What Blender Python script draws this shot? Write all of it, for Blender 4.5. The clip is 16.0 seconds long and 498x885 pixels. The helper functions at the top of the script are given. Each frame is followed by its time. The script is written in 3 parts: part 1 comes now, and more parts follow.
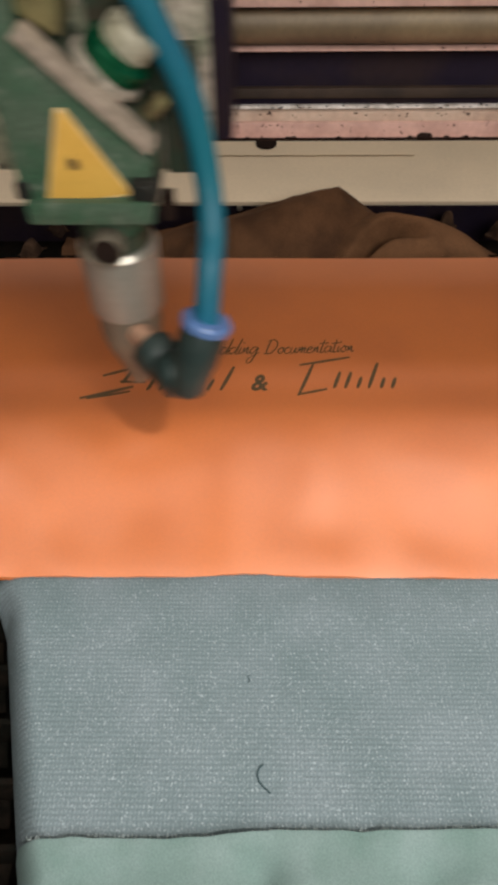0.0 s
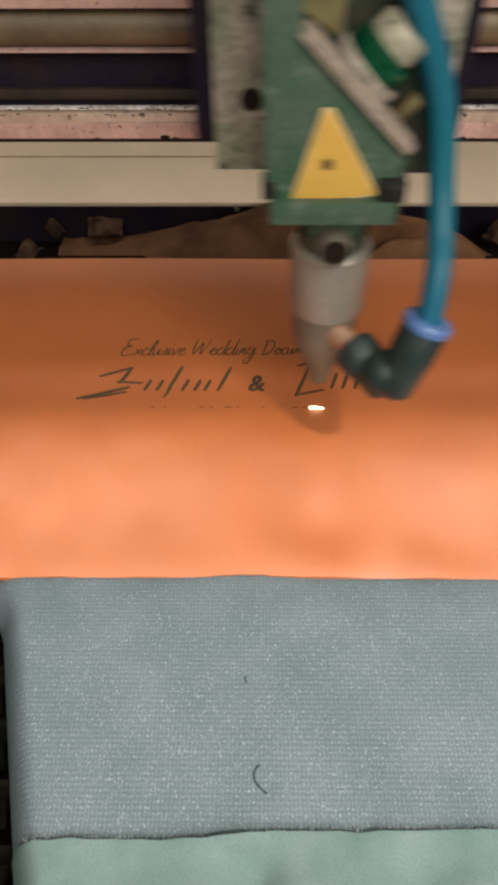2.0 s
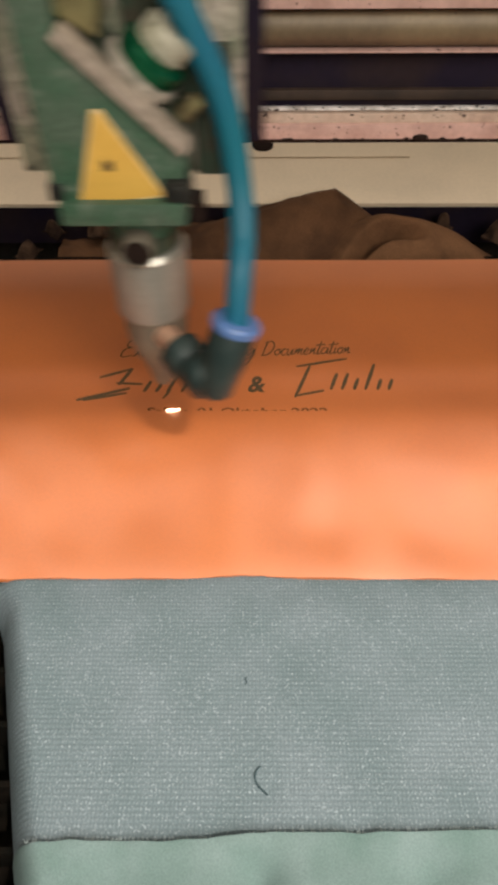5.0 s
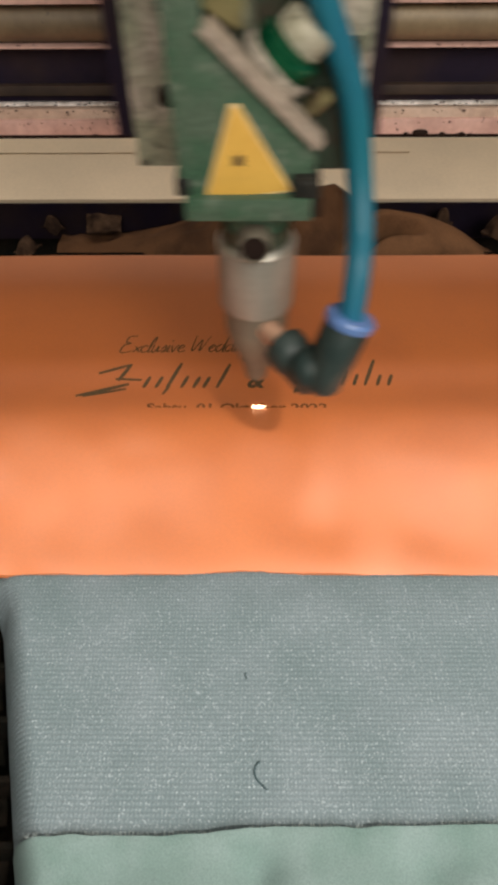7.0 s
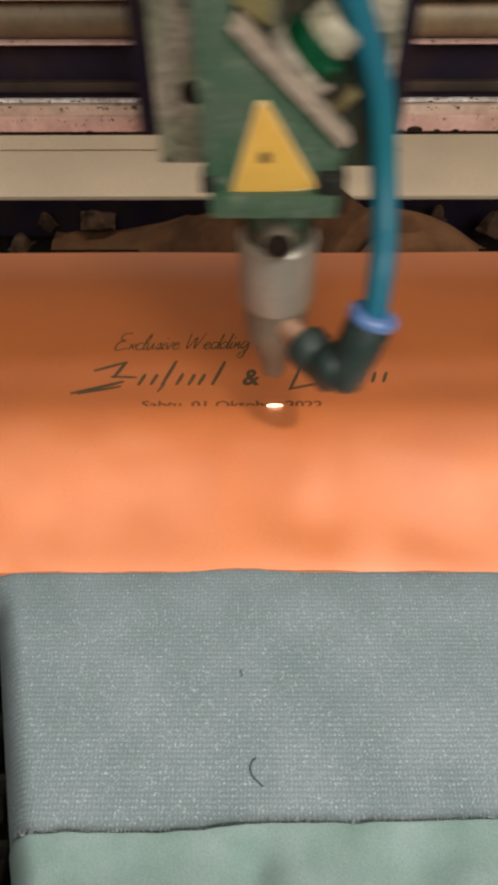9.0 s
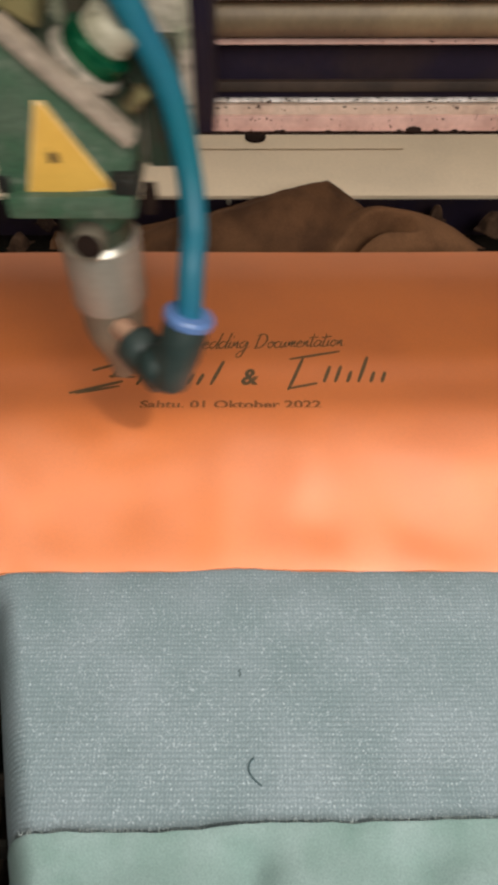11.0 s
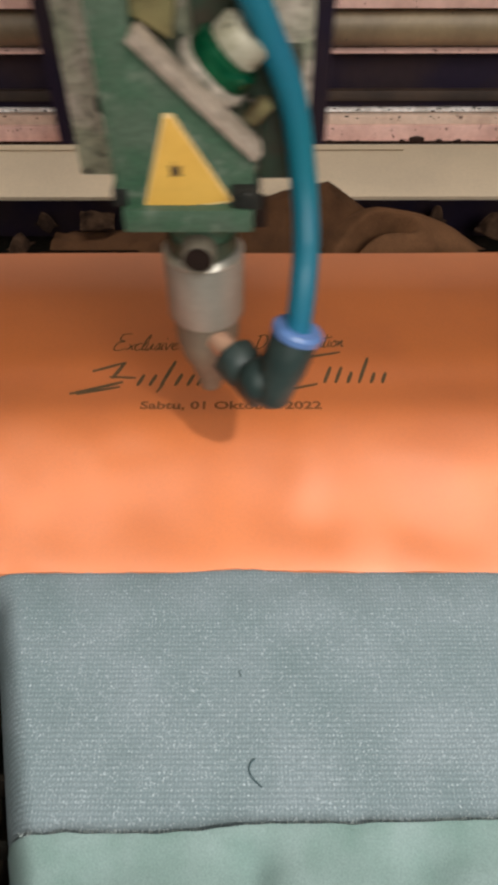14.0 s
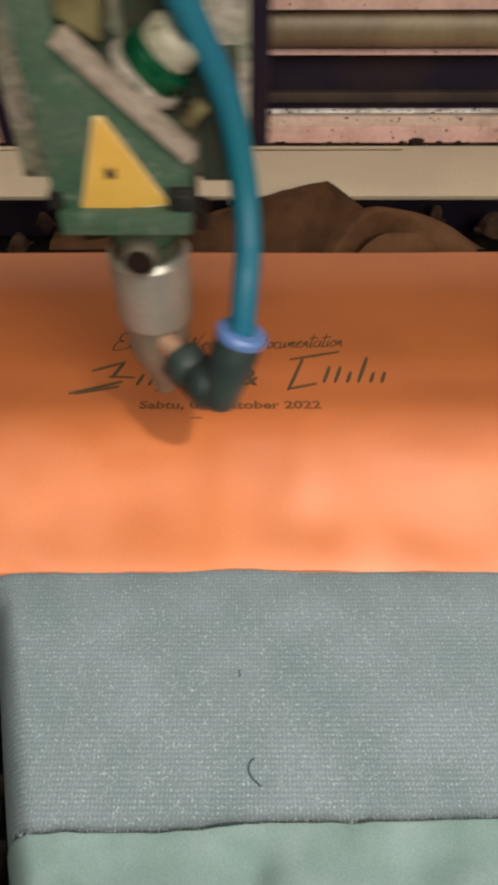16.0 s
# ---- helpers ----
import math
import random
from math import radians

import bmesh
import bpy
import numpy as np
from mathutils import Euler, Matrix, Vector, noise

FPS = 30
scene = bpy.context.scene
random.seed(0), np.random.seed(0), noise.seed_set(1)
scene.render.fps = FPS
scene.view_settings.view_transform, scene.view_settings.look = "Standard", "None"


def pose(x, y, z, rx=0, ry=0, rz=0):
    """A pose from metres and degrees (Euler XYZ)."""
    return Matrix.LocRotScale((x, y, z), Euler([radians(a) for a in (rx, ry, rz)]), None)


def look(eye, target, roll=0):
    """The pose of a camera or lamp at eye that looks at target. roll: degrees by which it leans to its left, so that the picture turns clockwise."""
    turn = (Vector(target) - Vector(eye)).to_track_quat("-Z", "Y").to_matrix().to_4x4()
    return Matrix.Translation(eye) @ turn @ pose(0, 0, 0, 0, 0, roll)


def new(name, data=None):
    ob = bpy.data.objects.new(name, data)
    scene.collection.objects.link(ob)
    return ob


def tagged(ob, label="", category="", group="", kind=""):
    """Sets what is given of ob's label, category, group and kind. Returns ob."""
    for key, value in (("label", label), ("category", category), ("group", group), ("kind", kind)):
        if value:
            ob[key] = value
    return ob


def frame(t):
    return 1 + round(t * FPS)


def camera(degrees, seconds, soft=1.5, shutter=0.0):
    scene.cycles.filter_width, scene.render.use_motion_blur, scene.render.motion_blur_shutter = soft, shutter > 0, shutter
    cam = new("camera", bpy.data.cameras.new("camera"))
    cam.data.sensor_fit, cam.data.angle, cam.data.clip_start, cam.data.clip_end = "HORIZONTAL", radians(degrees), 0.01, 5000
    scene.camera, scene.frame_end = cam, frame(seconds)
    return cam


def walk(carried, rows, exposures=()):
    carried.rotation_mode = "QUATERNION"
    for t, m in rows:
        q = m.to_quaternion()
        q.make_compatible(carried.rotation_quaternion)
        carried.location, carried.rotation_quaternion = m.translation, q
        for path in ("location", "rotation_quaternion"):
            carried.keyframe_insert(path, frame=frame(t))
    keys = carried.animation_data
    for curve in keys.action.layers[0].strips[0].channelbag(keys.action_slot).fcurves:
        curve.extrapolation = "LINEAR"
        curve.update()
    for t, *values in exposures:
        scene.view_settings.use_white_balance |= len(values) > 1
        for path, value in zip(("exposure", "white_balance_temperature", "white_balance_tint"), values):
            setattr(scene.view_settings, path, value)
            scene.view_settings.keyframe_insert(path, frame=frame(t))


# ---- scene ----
# A laser engraver writes a date on the leather flap of a canvas pouch. z = 0 is the top of the flap.
cam = camera(38.0, 16.0, soft=4.2, shutter=0.5)
BASE = pose(0, -0.210, 0.230, 40, 0, 0)
SWAY = [  # seconds, turn to the left, turn up, lean to the left, in degrees
    (0, 0.81, 0.52, 0.15), (0.5, 0.86, 0.59, 0.24), (1, 0.79, 0.54, 0.20), (1.5, 0.82, 0.52, 0.24), (2, 0.57, 0.57, 0.21),
    (2.5, 0.47, 0.55, 0.16), (3, 0.82, 0.54, 0.24), (3.5, 1.06, 0.62, 0.26), (4, 0.80, 0.68, 0.14), (6.5, 0.50, 0.40, 0.05),
    (7, 0.52, 0.31, 0.04), (7.5, 0.22, 0.31, -0.01), (8, 0.05, 0.17, -0.10), (8.5, 0.17, 0.17, -0.06), (9, 0.14, 0.10, -0.08),
    (11.5, 0.02, 0.06, -0.05), (12, 0.04, 0.03, 0.01), (12.5, 0.00, 0.00, 0.00), (13, 0.10, 0.06, -0.03), (13.5, 0.15, 0.09, -0.09),
    (14, 0.06, 0.14, -0.05), (14.5, 0.06, 0.15, 0.00), (15, -0.03, 0.13, -0.01), (15.5, -0.04, 0.10, -0.05), (16, 0.01, 0.11, -0.07)]
walk(cam, [(t, BASE @ pose(0, 0, 0, up, left, lean)) for t, left, up, lean in SWAY],
     exposures=[(0, -0.10, 6300, 10), (1, -0.08, 6300, 10), (2.5, 0.0, 6450, 10), (4, 0.02, 6550, 10), (6.8, 0.03, 6550, 10), (7.5, 0.03, 6350, 10), (9, -0.02, 6550, 10),
                (11.4, 0.17, 6250, 10), (12.6, 0.20, 5900, 10), (14, 0.10, 6250, 10), (15, 0.04, 6400, 10), (16, 0.02, 6550, 10)])

# ---- light ----
world = bpy.data.worlds.new("world")
scene.world = world
world.use_nodes = True
world.node_tree.nodes["Background"].inputs[0].default_value = (0.9, 0.95, 1.0, 1)
world.node_tree.nodes["Background"].inputs[1].default_value = 0.02


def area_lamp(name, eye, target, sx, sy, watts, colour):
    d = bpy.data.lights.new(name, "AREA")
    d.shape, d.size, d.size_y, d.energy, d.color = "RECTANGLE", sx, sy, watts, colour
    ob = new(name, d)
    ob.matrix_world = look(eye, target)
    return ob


def spot_lamp(name, eye, edge, half, watts, colour, blend):
    """A spot lamp: its pool of light ends along x at the point edge and lies on the near side of it."""
    d = bpy.data.lights.new(name, "SPOT")
    d.energy, d.color, d.spot_size, d.spot_blend, d.shadow_soft_size = watts, colour, radians(2 * half), blend, 0.022
    ob = new(name, d)
    eye, ray = Vector(eye), (Vector(edge) - Vector(eye)).normalized()
    out = Vector((0, -ray.z, ray.y)).normalized()
    ob.matrix_world = look(eye, eye + ray * math.cos(radians(half)) - out * math.sin(radians(half)))
    return ob


# Unseen lamp placed by cast shadows; its cone edge stands in for a cover.
spot_lamp("work_lamp", (0.56, -0.80, 1.42), (0, 0.034, 0), 20, 109, (1.0, 0.91, 0.80), 0.17)
# Two unseen area lights, added to fill the flap, rim and front faces.
area_lamp("rear_fill", (0.0, 0.60, 1.60), (0, 0, 0), 2.4, 0.8, 13, (1.0, 0.93, 0.82))
area_lamp("front_fill", (0.42, -1.28, 1.22), (0, 0, 0), 1.4, 0.9, 35, (1.0, 0.94, 0.86))

# ---- materials ----
def material(name, colour, rough=0.6, metal=0.0, second=None, scale=60.0, lo=0.4, hi=0.65, grain=400.0, grain_mix=0.15,
             bump=0.0, bump_scale=600.0, spots=None, spot_scale=150.0, spot_lo=0.62, spot_hi=0.68, detail=4.0, spec=0.5):
    m = bpy.data.materials.new(name)
    m.use_nodes = True
    nt = m.node_tree
    b = nt.nodes["Principled BSDF"]
    b.inputs["Roughness"].default_value = rough
    b.inputs["Metallic"].default_value = metal
    b.inputs["Specular IOR Level"].default_value = spec
    co = nt.nodes.new("ShaderNodeTexCoord").outputs["Object"]

    def noise_node(sc, det=detail):
        n = nt.nodes.new("ShaderNodeTexNoise")
        n.inputs["Scale"].default_value, n.inputs["Detail"].default_value = sc, det
        nt.links.new(co, n.inputs["Vector"])
        return n.outputs["Fac"]

    def ramp(fac, a, z):
        n = nt.nodes.new("ShaderNodeMapRange")
        n.inputs["From Min"].default_value, n.inputs["From Max"].default_value = a, z
        nt.links.new(fac, n.inputs["Value"])
        return n.outputs["Result"]

    def mix(fac, a, z, blend="MIX"):
        n = nt.nodes.new("ShaderNodeMix")
        n.data_type, n.blend_type = "RGBA", blend
        for sock, v in ((n.inputs["Factor"], fac), (n.inputs["A"], a), (n.inputs["B"], z)):
            if isinstance(v, (int, float)):
                sock.default_value = v
            elif isinstance(v, tuple):
                sock.default_value = (*v, 1)
            else:
                nt.links.new(v, sock)
        return n.outputs["Result"]

    second = second or tuple(c * 0.8 for c in colour)
    col = mix(ramp(noise_node(scale), lo, hi), colour, second)
    col = mix(ramp(noise_node(grain), 0.35, 0.7), col, mix(1.0, col, (1 - grain_mix,) * 3, "MULTIPLY"))
    if spots:
        col = mix(ramp(noise_node(spot_scale), spot_lo, spot_hi), col, spots)
    nt.links.new(col, b.inputs["Base Color"])
    if bump:
        n = nt.nodes.new("ShaderNodeBump")
        n.inputs["Strength"].default_value, n.inputs["Distance"].default_value = bump, 0.0005
        nt.links.new(noise_node(bump_scale), n.inputs["Height"])
        nt.links.new(n.outputs["Normal"], b.inputs["Normal"])
    return m


def woven(name, colour, dark, pale, pitch):
    """Plain knit with rows along x, flecked with pale fibres."""
    m = material(name, colour, rough=0.9, second=dark, scale=35, lo=0.35, hi=0.75, grain=2600, grain_mix=0.25, spec=0.2,
                 spots=pale, spot_scale=1500, spot_lo=0.58, spot_hi=0.70)
    nt = m.node_tree
    b = nt.nodes["Principled BSDF"]
    co = nt.nodes.new("ShaderNodeTexCoord").outputs["Object"]
    heights = []
    for axis, k, dist in (("Y", 1.0, 1.2), ("X", 1.25, 2.0)):
        w = nt.nodes.new("ShaderNodeTexWave")
        w.bands_direction = axis
        w.inputs["Scale"].default_value = k * 0.314 / pitch
        w.inputs["Distortion"].default_value = dist
        w.inputs["Detail"].default_value = 3
        w.inputs["Detail Scale"].default_value = 2.5
        nt.links.new(co, w.inputs["Vector"])
        heights.append(w.outputs["Fac"])
    mu = nt.nodes.new("ShaderNodeMath")
    mu.operation = "MULTIPLY"
    nt.links.new(heights[0], mu.inputs[0])
    nt.links.new(heights[1], mu.inputs[1])
    bm_ = nt.nodes.new("ShaderNodeBump")
    bm_.inputs["Strength"].default_value, bm_.inputs["Distance"].default_value = 0.45, 0.0005
    nt.links.new(mu.outputs[0], bm_.inputs["Height"])
    nt.links.new(bm_.outputs["Normal"], b.inputs["Normal"])
    # Shade of the furrows is put into the colour, darker at low relief.
    src = b.inputs["Base Color"].links[0].from_socket
    mx = nt.nodes.new("ShaderNodeMix")
    mx.data_type, mx.blend_type = "RGBA", "MULTIPLY"
    rg = nt.nodes.new("ShaderNodeMapRange")
    rg.inputs["From Min"].default_value, rg.inputs["From Max"].default_value = 0.0, 0.5
    rg.inputs["To Min"].default_value, rg.inputs["To Max"].default_value = 0.30, 0.0
    nt.links.new(mu.outputs[0], rg.inputs["Value"])
    nt.links.new(rg.outputs["Result"], mx.inputs["Factor"])
    nt.links.new(src, mx.inputs["A"])
    mx.inputs["B"].default_value = (0.35, 0.4, 0.42, 1)
    nt.links.new(mx.outputs["Result"], b.inputs["Base Color"])
    return m


def glow(name, colour, strength):
    m = bpy.data.materials.new(name)
    m.use_nodes = True
    b = m.node_tree.nodes["Principled BSDF"]
    b.inputs["Base Color"].default_value = (*colour, 1)
    b.inputs["Emission Color"].default_value = (*colour, 1)
    b.inputs["Emission Strength"].default_value = strength
    return m


M_LEATHER = material("orange_leather", (0.575, 0.138, 0.011), rough=0.60, second=(0.515, 0.120, 0.009), scale=18, grain=900,
                     grain_mix=0.08, bump=0.2, bump_scale=1500, spec=0.5)
finish = M_LEATHER.node_tree.nodes["Principled BSDF"].inputs
finish["Coat Weight"].default_value, finish["Coat Roughness"].default_value, finish["Coat IOR"].default_value = 1.0, 0.53, 2.20
M_CANVAS = woven("blue_grey_canvas", (0.190, 0.238, 0.262), (0.138, 0.188, 0.202), (0.320, 0.380, 0.408), 0.0016)
M_HEM = material("pale_teal_canvas", (0.168, 0.232, 0.228), rough=0.95, second=(0.122, 0.188, 0.175), scale=55, lo=0.35, hi=0.68, grain=1900, grain_mix=0.22, bump=0.35,
                 bump_scale=1700, spec=0.15)
M_FIBRE = material("loose_fibre", (0.25, 0.30, 0.30), rough=0.95)
M_BURN = material("burnt_leather", (0.070, 0.052, 0.026), rough=0.85, second=(0.110, 0.066, 0.030), scale=500, lo=0.35, hi=0.7, spec=0.3)
M_SCORCH = material("scorched_leather", (0.150, 0.062, 0.026), rough=0.85, second=(0.230, 0.080, 0.026), scale=420, lo=0.35, hi=0.7, spec=0.3)
M_THREAD = material("dark_thread", (0.03, 0.06, 0.07), rough=0.9)
M_BROWN = material("brown_cloth", (0.120, 0.056, 0.026), rough=0.95, second=(0.064, 0.030, 0.015), scale=40, grain=1500, grain_mix=0.3, bump=0.4,
                   bump_scale=900, spec=0.15)
M_TAN = material("light_brown_cloth", (0.165, 0.078, 0.036), rough=0.95, second=(0.088, 0.042, 0.020), scale=40, grain=1500, grain_mix=0.3, bump=0.4, bump_scale=900, spec=0.15)
M_SCRAP = material("dark_offcut", (0.075, 0.043, 0.026), rough=0.95, second=(0.016, 0.009, 0.007), scale=90, grain_mix=0.3, spec=0.08)
M_BED = material("sooty_steel", (0.005, 0.005, 0.004), rough=0.9, second=(0.011, 0.008, 0.006), scale=90, grain_mix=0.5, spec=0.03)
M_WHITE = material("cream_paint", (0.80, 0.64, 0.46), rough=0.5, second=(0.72, 0.58, 0.42), scale=14, grain_mix=0.06, spots=(0.66, 0.52, 0.37), spot_scale=60,
                   spot_lo=0.72, spot_hi=0.82)
M_ALU = material("stained_aluminium", (0.62, 0.47, 0.37), rough=0.45, metal=0.2, second=(0.48, 0.34, 0.26), scale=50, spots=(0.08, 0.05, 0.04), spot_scale=260,
                 spot_lo=0.66, spot_hi=0.72)
M_PINK = material("rosy_aluminium", (0.62, 0.40, 0.34), rough=0.42, metal=0.2, second=(0.48, 0.30, 0.25), scale=70, spots=(0.10, 0.05, 0.04), spot_scale=420,
                  spot_lo=0.66, spot_hi=0.70)
M_OLIVE = material("dull_cover", (0.190, 0.138, 0.074), rough=0.55, metal=0.1, second=(0.110, 0.078, 0.044), scale=30, spots=(0.03, 0.02, 0.015), spot_scale=220,
                   spot_lo=0.70, spot_hi=0.76)
M_UMBER = material("brown_strip", (0.050, 0.030, 0.020), rough=0.55, metal=0.2, second=(0.026, 0.016, 0.012), scale=60)
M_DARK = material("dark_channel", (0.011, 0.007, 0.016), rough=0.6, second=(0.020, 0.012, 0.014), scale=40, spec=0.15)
M_STEEL = material("bright_steel", (0.85, 0.80, 0.76), rough=0.4, metal=0.3, second=(0.5, 0.45, 0.4), scale=200)
# Near-black for soot and the stop block, and painted shade in holes, gaps.
M_SOOT_SHADE = material("soot_and_shade", (0.022, 0.013, 0.010), rough=0.95, spec=0.1)
M_GREEN = material("green_hammered_paint", (0.043, 0.108, 0.058), rough=0.6, second=(0.082, 0.126, 0.082), scale=70, grain=700, grain_mix=0.3, bump=0.15,
                   spots=(0.17, 0.20, 0.15), spot_scale=190, spot_lo=0.55, spot_hi=0.78)
M_GREEN_ANO = material("green_anodised", (0.006, 0.13, 0.055), rough=0.16, metal=0.6)
M_PLATE = material("mottled_plate", (0.45, 0.385, 0.31), rough=0.65, metal=0.05, second=(0.265, 0.270, 0.185), scale=75, lo=0.42, hi=0.60, grain=420, grain_mix=0.45, bump=0.3,
                   bump_scale=500, spots=(0.075, 0.075, 0.05), spot_scale=170, spot_lo=0.57, spot_hi=0.66)
M_BAR = material("worn_bar", (0.48, 0.385, 0.305), rough=0.6, metal=0.1, second=(0.35, 0.28, 0.215), scale=120, grain_mix=0.3, bump=0.2,
                 spots=(0.13, 0.10, 0.07), spot_scale=230, spot_lo=0.64, spot_hi=0.70)
M_KNOB = material("pale_knob", (0.42, 0.385, 0.29), rough=0.55, metal=0.15, second=(0.32, 0.30, 0.20), scale=190, spots=(0.12, 0.11, 0.07), spot_scale=300,
                  spot_lo=0.62, spot_hi=0.70)
M_BRASS = material("olive_brass", (0.30, 0.26, 0.12), rough=0.45, metal=0.5, second=(0.16, 0.12, 0.06), scale=90)
M_TUBE = material("matt_tube", (0.31, 0.29, 0.245), rough=0.5, metal=0.2, second=(0.26, 0.245, 0.205), scale=40, grain_mix=0.1)
M_CHROME = material("turned_steel", (0.62, 0.59, 0.54), rough=0.36, metal=0.8, second=(0.52, 0.49, 0.38), scale=90)
M_NECK = material("dark_green_neck", (0.030, 0.052, 0.032), rough=0.5, second=(0.045, 0.038, 0.024), scale=90)
M_NOZZLE = material("dull_nozzle", (0.19, 0.165, 0.120), rough=0.6, metal=0.25, second=(0.145, 0.120, 0.088), scale=60)
M_STICKER = material("yellow_sticker", (0.74, 0.44, 0.085), rough=0.5, second=(0.68, 0.39, 0.07), scale=50, grain_mix=0.05)
M_STICKER_EDGE = material("pale_sticker_edge", (0.80, 0.58, 0.27), rough=0.5, second=(0.72, 0.50, 0.22), scale=80)
M_SIGN = material("faded_black_print", (0.06, 0.04, 0.02), rough=0.7)
M_BLACK = material("black_plastic", (0.014, 0.027, 0.025), rough=0.50, second=(0.026, 0.040, 0.036), scale=80, grain_mix=0.2, spec=0.35)
# Near-black for the boxes that stand in for shaded gaps by the flange.
M_GAP_BLACK = material("gap_black", (0.012, 0.013, 0.011), rough=0.6, second=(0.026, 0.024, 0.018), scale=200, spec=0.3)
M_HOSE = material("blue_hose", (0.004, 0.112, 0.190), rough=0.52, second=(0.004, 0.140, 0.19), scale=20, grain_mix=0.05)
M_COLLAR = material("blue_collar", (0.10, 0.19, 0.42), rough=0.4)
M_STUB = material("coppery_stub", (0.60, 0.36, 0.24), rough=0.4, metal=0.4)
M_SPARK = glow("white_hot_spark", (1.0, 0.78, 0.52), 18)
M_WALL = material("room_wall", (0.45, 0.42, 0.38), rough=0.9)


# ---- mesh helpers ----
def bm_box(x0, x1, y0, y1, z0, z1, bevel=0.0, seg=2):
    bm = bmesh.new()
    bmesh.ops.create_cube(bm, size=1)
    for v in bm.verts:
        v.co = Vector((x0 + (v.co.x + 0.5) * (x1 - x0), y0 + (v.co.y + 0.5) * (y1 - y0), z0 + (v.co.z + 0.5) * (z1 - z0)))
    if bevel:
        bmesh.ops.bevel(bm, geom=bm.edges[:], offset=bevel, segments=seg, affect="EDGES", profile=0.7)
    return bm


def bm_prism(pts, axis, a, b, bevel=0.0):
    """A polygon in the plane across axis ('x': points are y, z; 'y': x, z), pushed from a to b."""
    bm = bmesh.new()

    def at(p, d):
        return Vector((d, p[0], p[1])) if axis == "x" else Vector((p[0], d, p[1]))
    vs = [bm.verts.new(at(p, a)) for p in pts]
    face = bm.faces.new(vs)
    ret = bmesh.ops.extrude_face_region(bm, geom=[face])
    for v in ret["geom"]:
        if isinstance(v, bmesh.types.BMVert):
            v.co = v.co + (at((0, 0), b) - at((0, 0), a))
    bmesh.ops.recalc_face_normals(bm, faces=bm.faces[:])
    if bevel:
        bmesh.ops.bevel(bm, geom=bm.edges[:], offset=bevel, segments=2, affect="EDGES", profile=0.7)
    return bm


def bm_lathe(profile, n=48, m=None, caps=True):
    """Turned round z: profile of (radius, z); m puts it in place."""
    bm = bmesh.new()
    rings = []
    for r, z in profile:
        rings.append([bm.verts.new((r * math.cos(2 * math.pi * i / n), r * math.sin(2 * math.pi * i / n), z)) for i in range(n)])
    for a, b in zip(rings, rings[1:]):
        for i in range(n):
            bm.faces.new((a[i], a[(i + 1) % n], b[(i + 1) % n], b[i]))
    if caps:
        bm.faces.new(rings[0][::-1])
        bm.faces.new(rings[-1])
    bmesh.ops.recalc_face_normals(bm, faces=bm.faces[:])
    if m:
        bm.transform(m)
    return bm


def along(p, q):
    """The pose that puts z along p to q, with its origin at p."""
    p, q = Vector(p), Vector(q)
    return Matrix.Translation(p) @ (q - p).to_track_quat("Z", "Y").to_matrix().to_4x4()


def bm_pipe(points, radius, n=16, steps=10):
    """A round pipe along a smooth line through the points."""
    P = [Vector(p) for p in points]
    line = []
    for i in range(len(P) - 1):
        a, b, c, d = P[max(i - 1, 0)], P[i], P[i + 1], P[min(i + 2, len(P) - 1)]
        for k in range(steps):
            u = k / steps
            line.append(0.5 * ((2 * b) + (c - a) * u + (2 * a - 5 * b + 4 * c - d) * u * u + (3 * b - a - 3 * c + d) * u ** 3))
    line.append(P[-1])
    bm = bmesh.new()
    rings = []
    side = Vector((0, 1, 0))
    for i, p in enumerate(line):
        way = (line[min(i + 1, len(line) - 1)] - line[max(i - 1, 0)]).normalized()
        side = (side - way * side.dot(way)).normalized()
        other = way.cross(side)
        rings.append([bm.verts.new(p + radius * (math.cos(2 * math.pi * k / n) * side + math.sin(2 * math.pi * k / n) * other)) for k in range(n)])
    for a, b in zip(rings, rings[1:]):
        for k in range(n):
            bm.faces.new((a[k], a[(k + 1) % n], b[(k + 1) % n], b[k]))
    bm.faces.new(rings[0][::-1])
    bm.faces.new(rings[-1])
    bmesh.ops.recalc_face_normals(bm, faces=bm.faces[:])
    return bm


def bm_sheet(nx, ny, place, thick):
    """A cloth or hide: place(u, v) gives the top's point for u, v in 0..1; the under side lies thick below."""
    bm = bmesh.new()
    top = [[bm.verts.new(place(i / nx, j / ny)) for i in range(nx + 1)] for j in range(ny + 1)]
    low = [[bm.verts.new(v.co - Vector((0, 0, thick))) for v in row] for row in top]
    for j in range(ny):
        for i in range(nx):
            bm.faces.new((top[j][i], top[j][i + 1], top[j + 1][i + 1], top[j + 1][i]))
            bm.faces.new((low[j][i], low[j + 1][i], low[j + 1][i + 1], low[j][i + 1]))
    rim = [(0, i) for i in range(nx)] + [(j, nx) for j in range(ny)] + [(ny, i) for i in range(nx, 0, -1)] + [(j, 0) for j in range(ny, 0, -1)]
    for k, (j, i) in enumerate(rim):
        b, a = rim[(k + 1) % len(rim)], (j, i)
        bm.faces.new((top[a[0]][a[1]], low[a[0]][a[1]], low[b[0]][b[1]], top[b[0]][b[1]]))
    bmesh.ops.recalc_face_normals(bm, faces=bm.faces[:])
    return bm


def join(*bms):
    out = bmesh.new()
    for b in bms:
        me = bpy.data.meshes.new("tmp")
        b.to_mesh(me)
        b.free()
        out.from_mesh(me)
        bpy.data.meshes.remove(me)
    return out


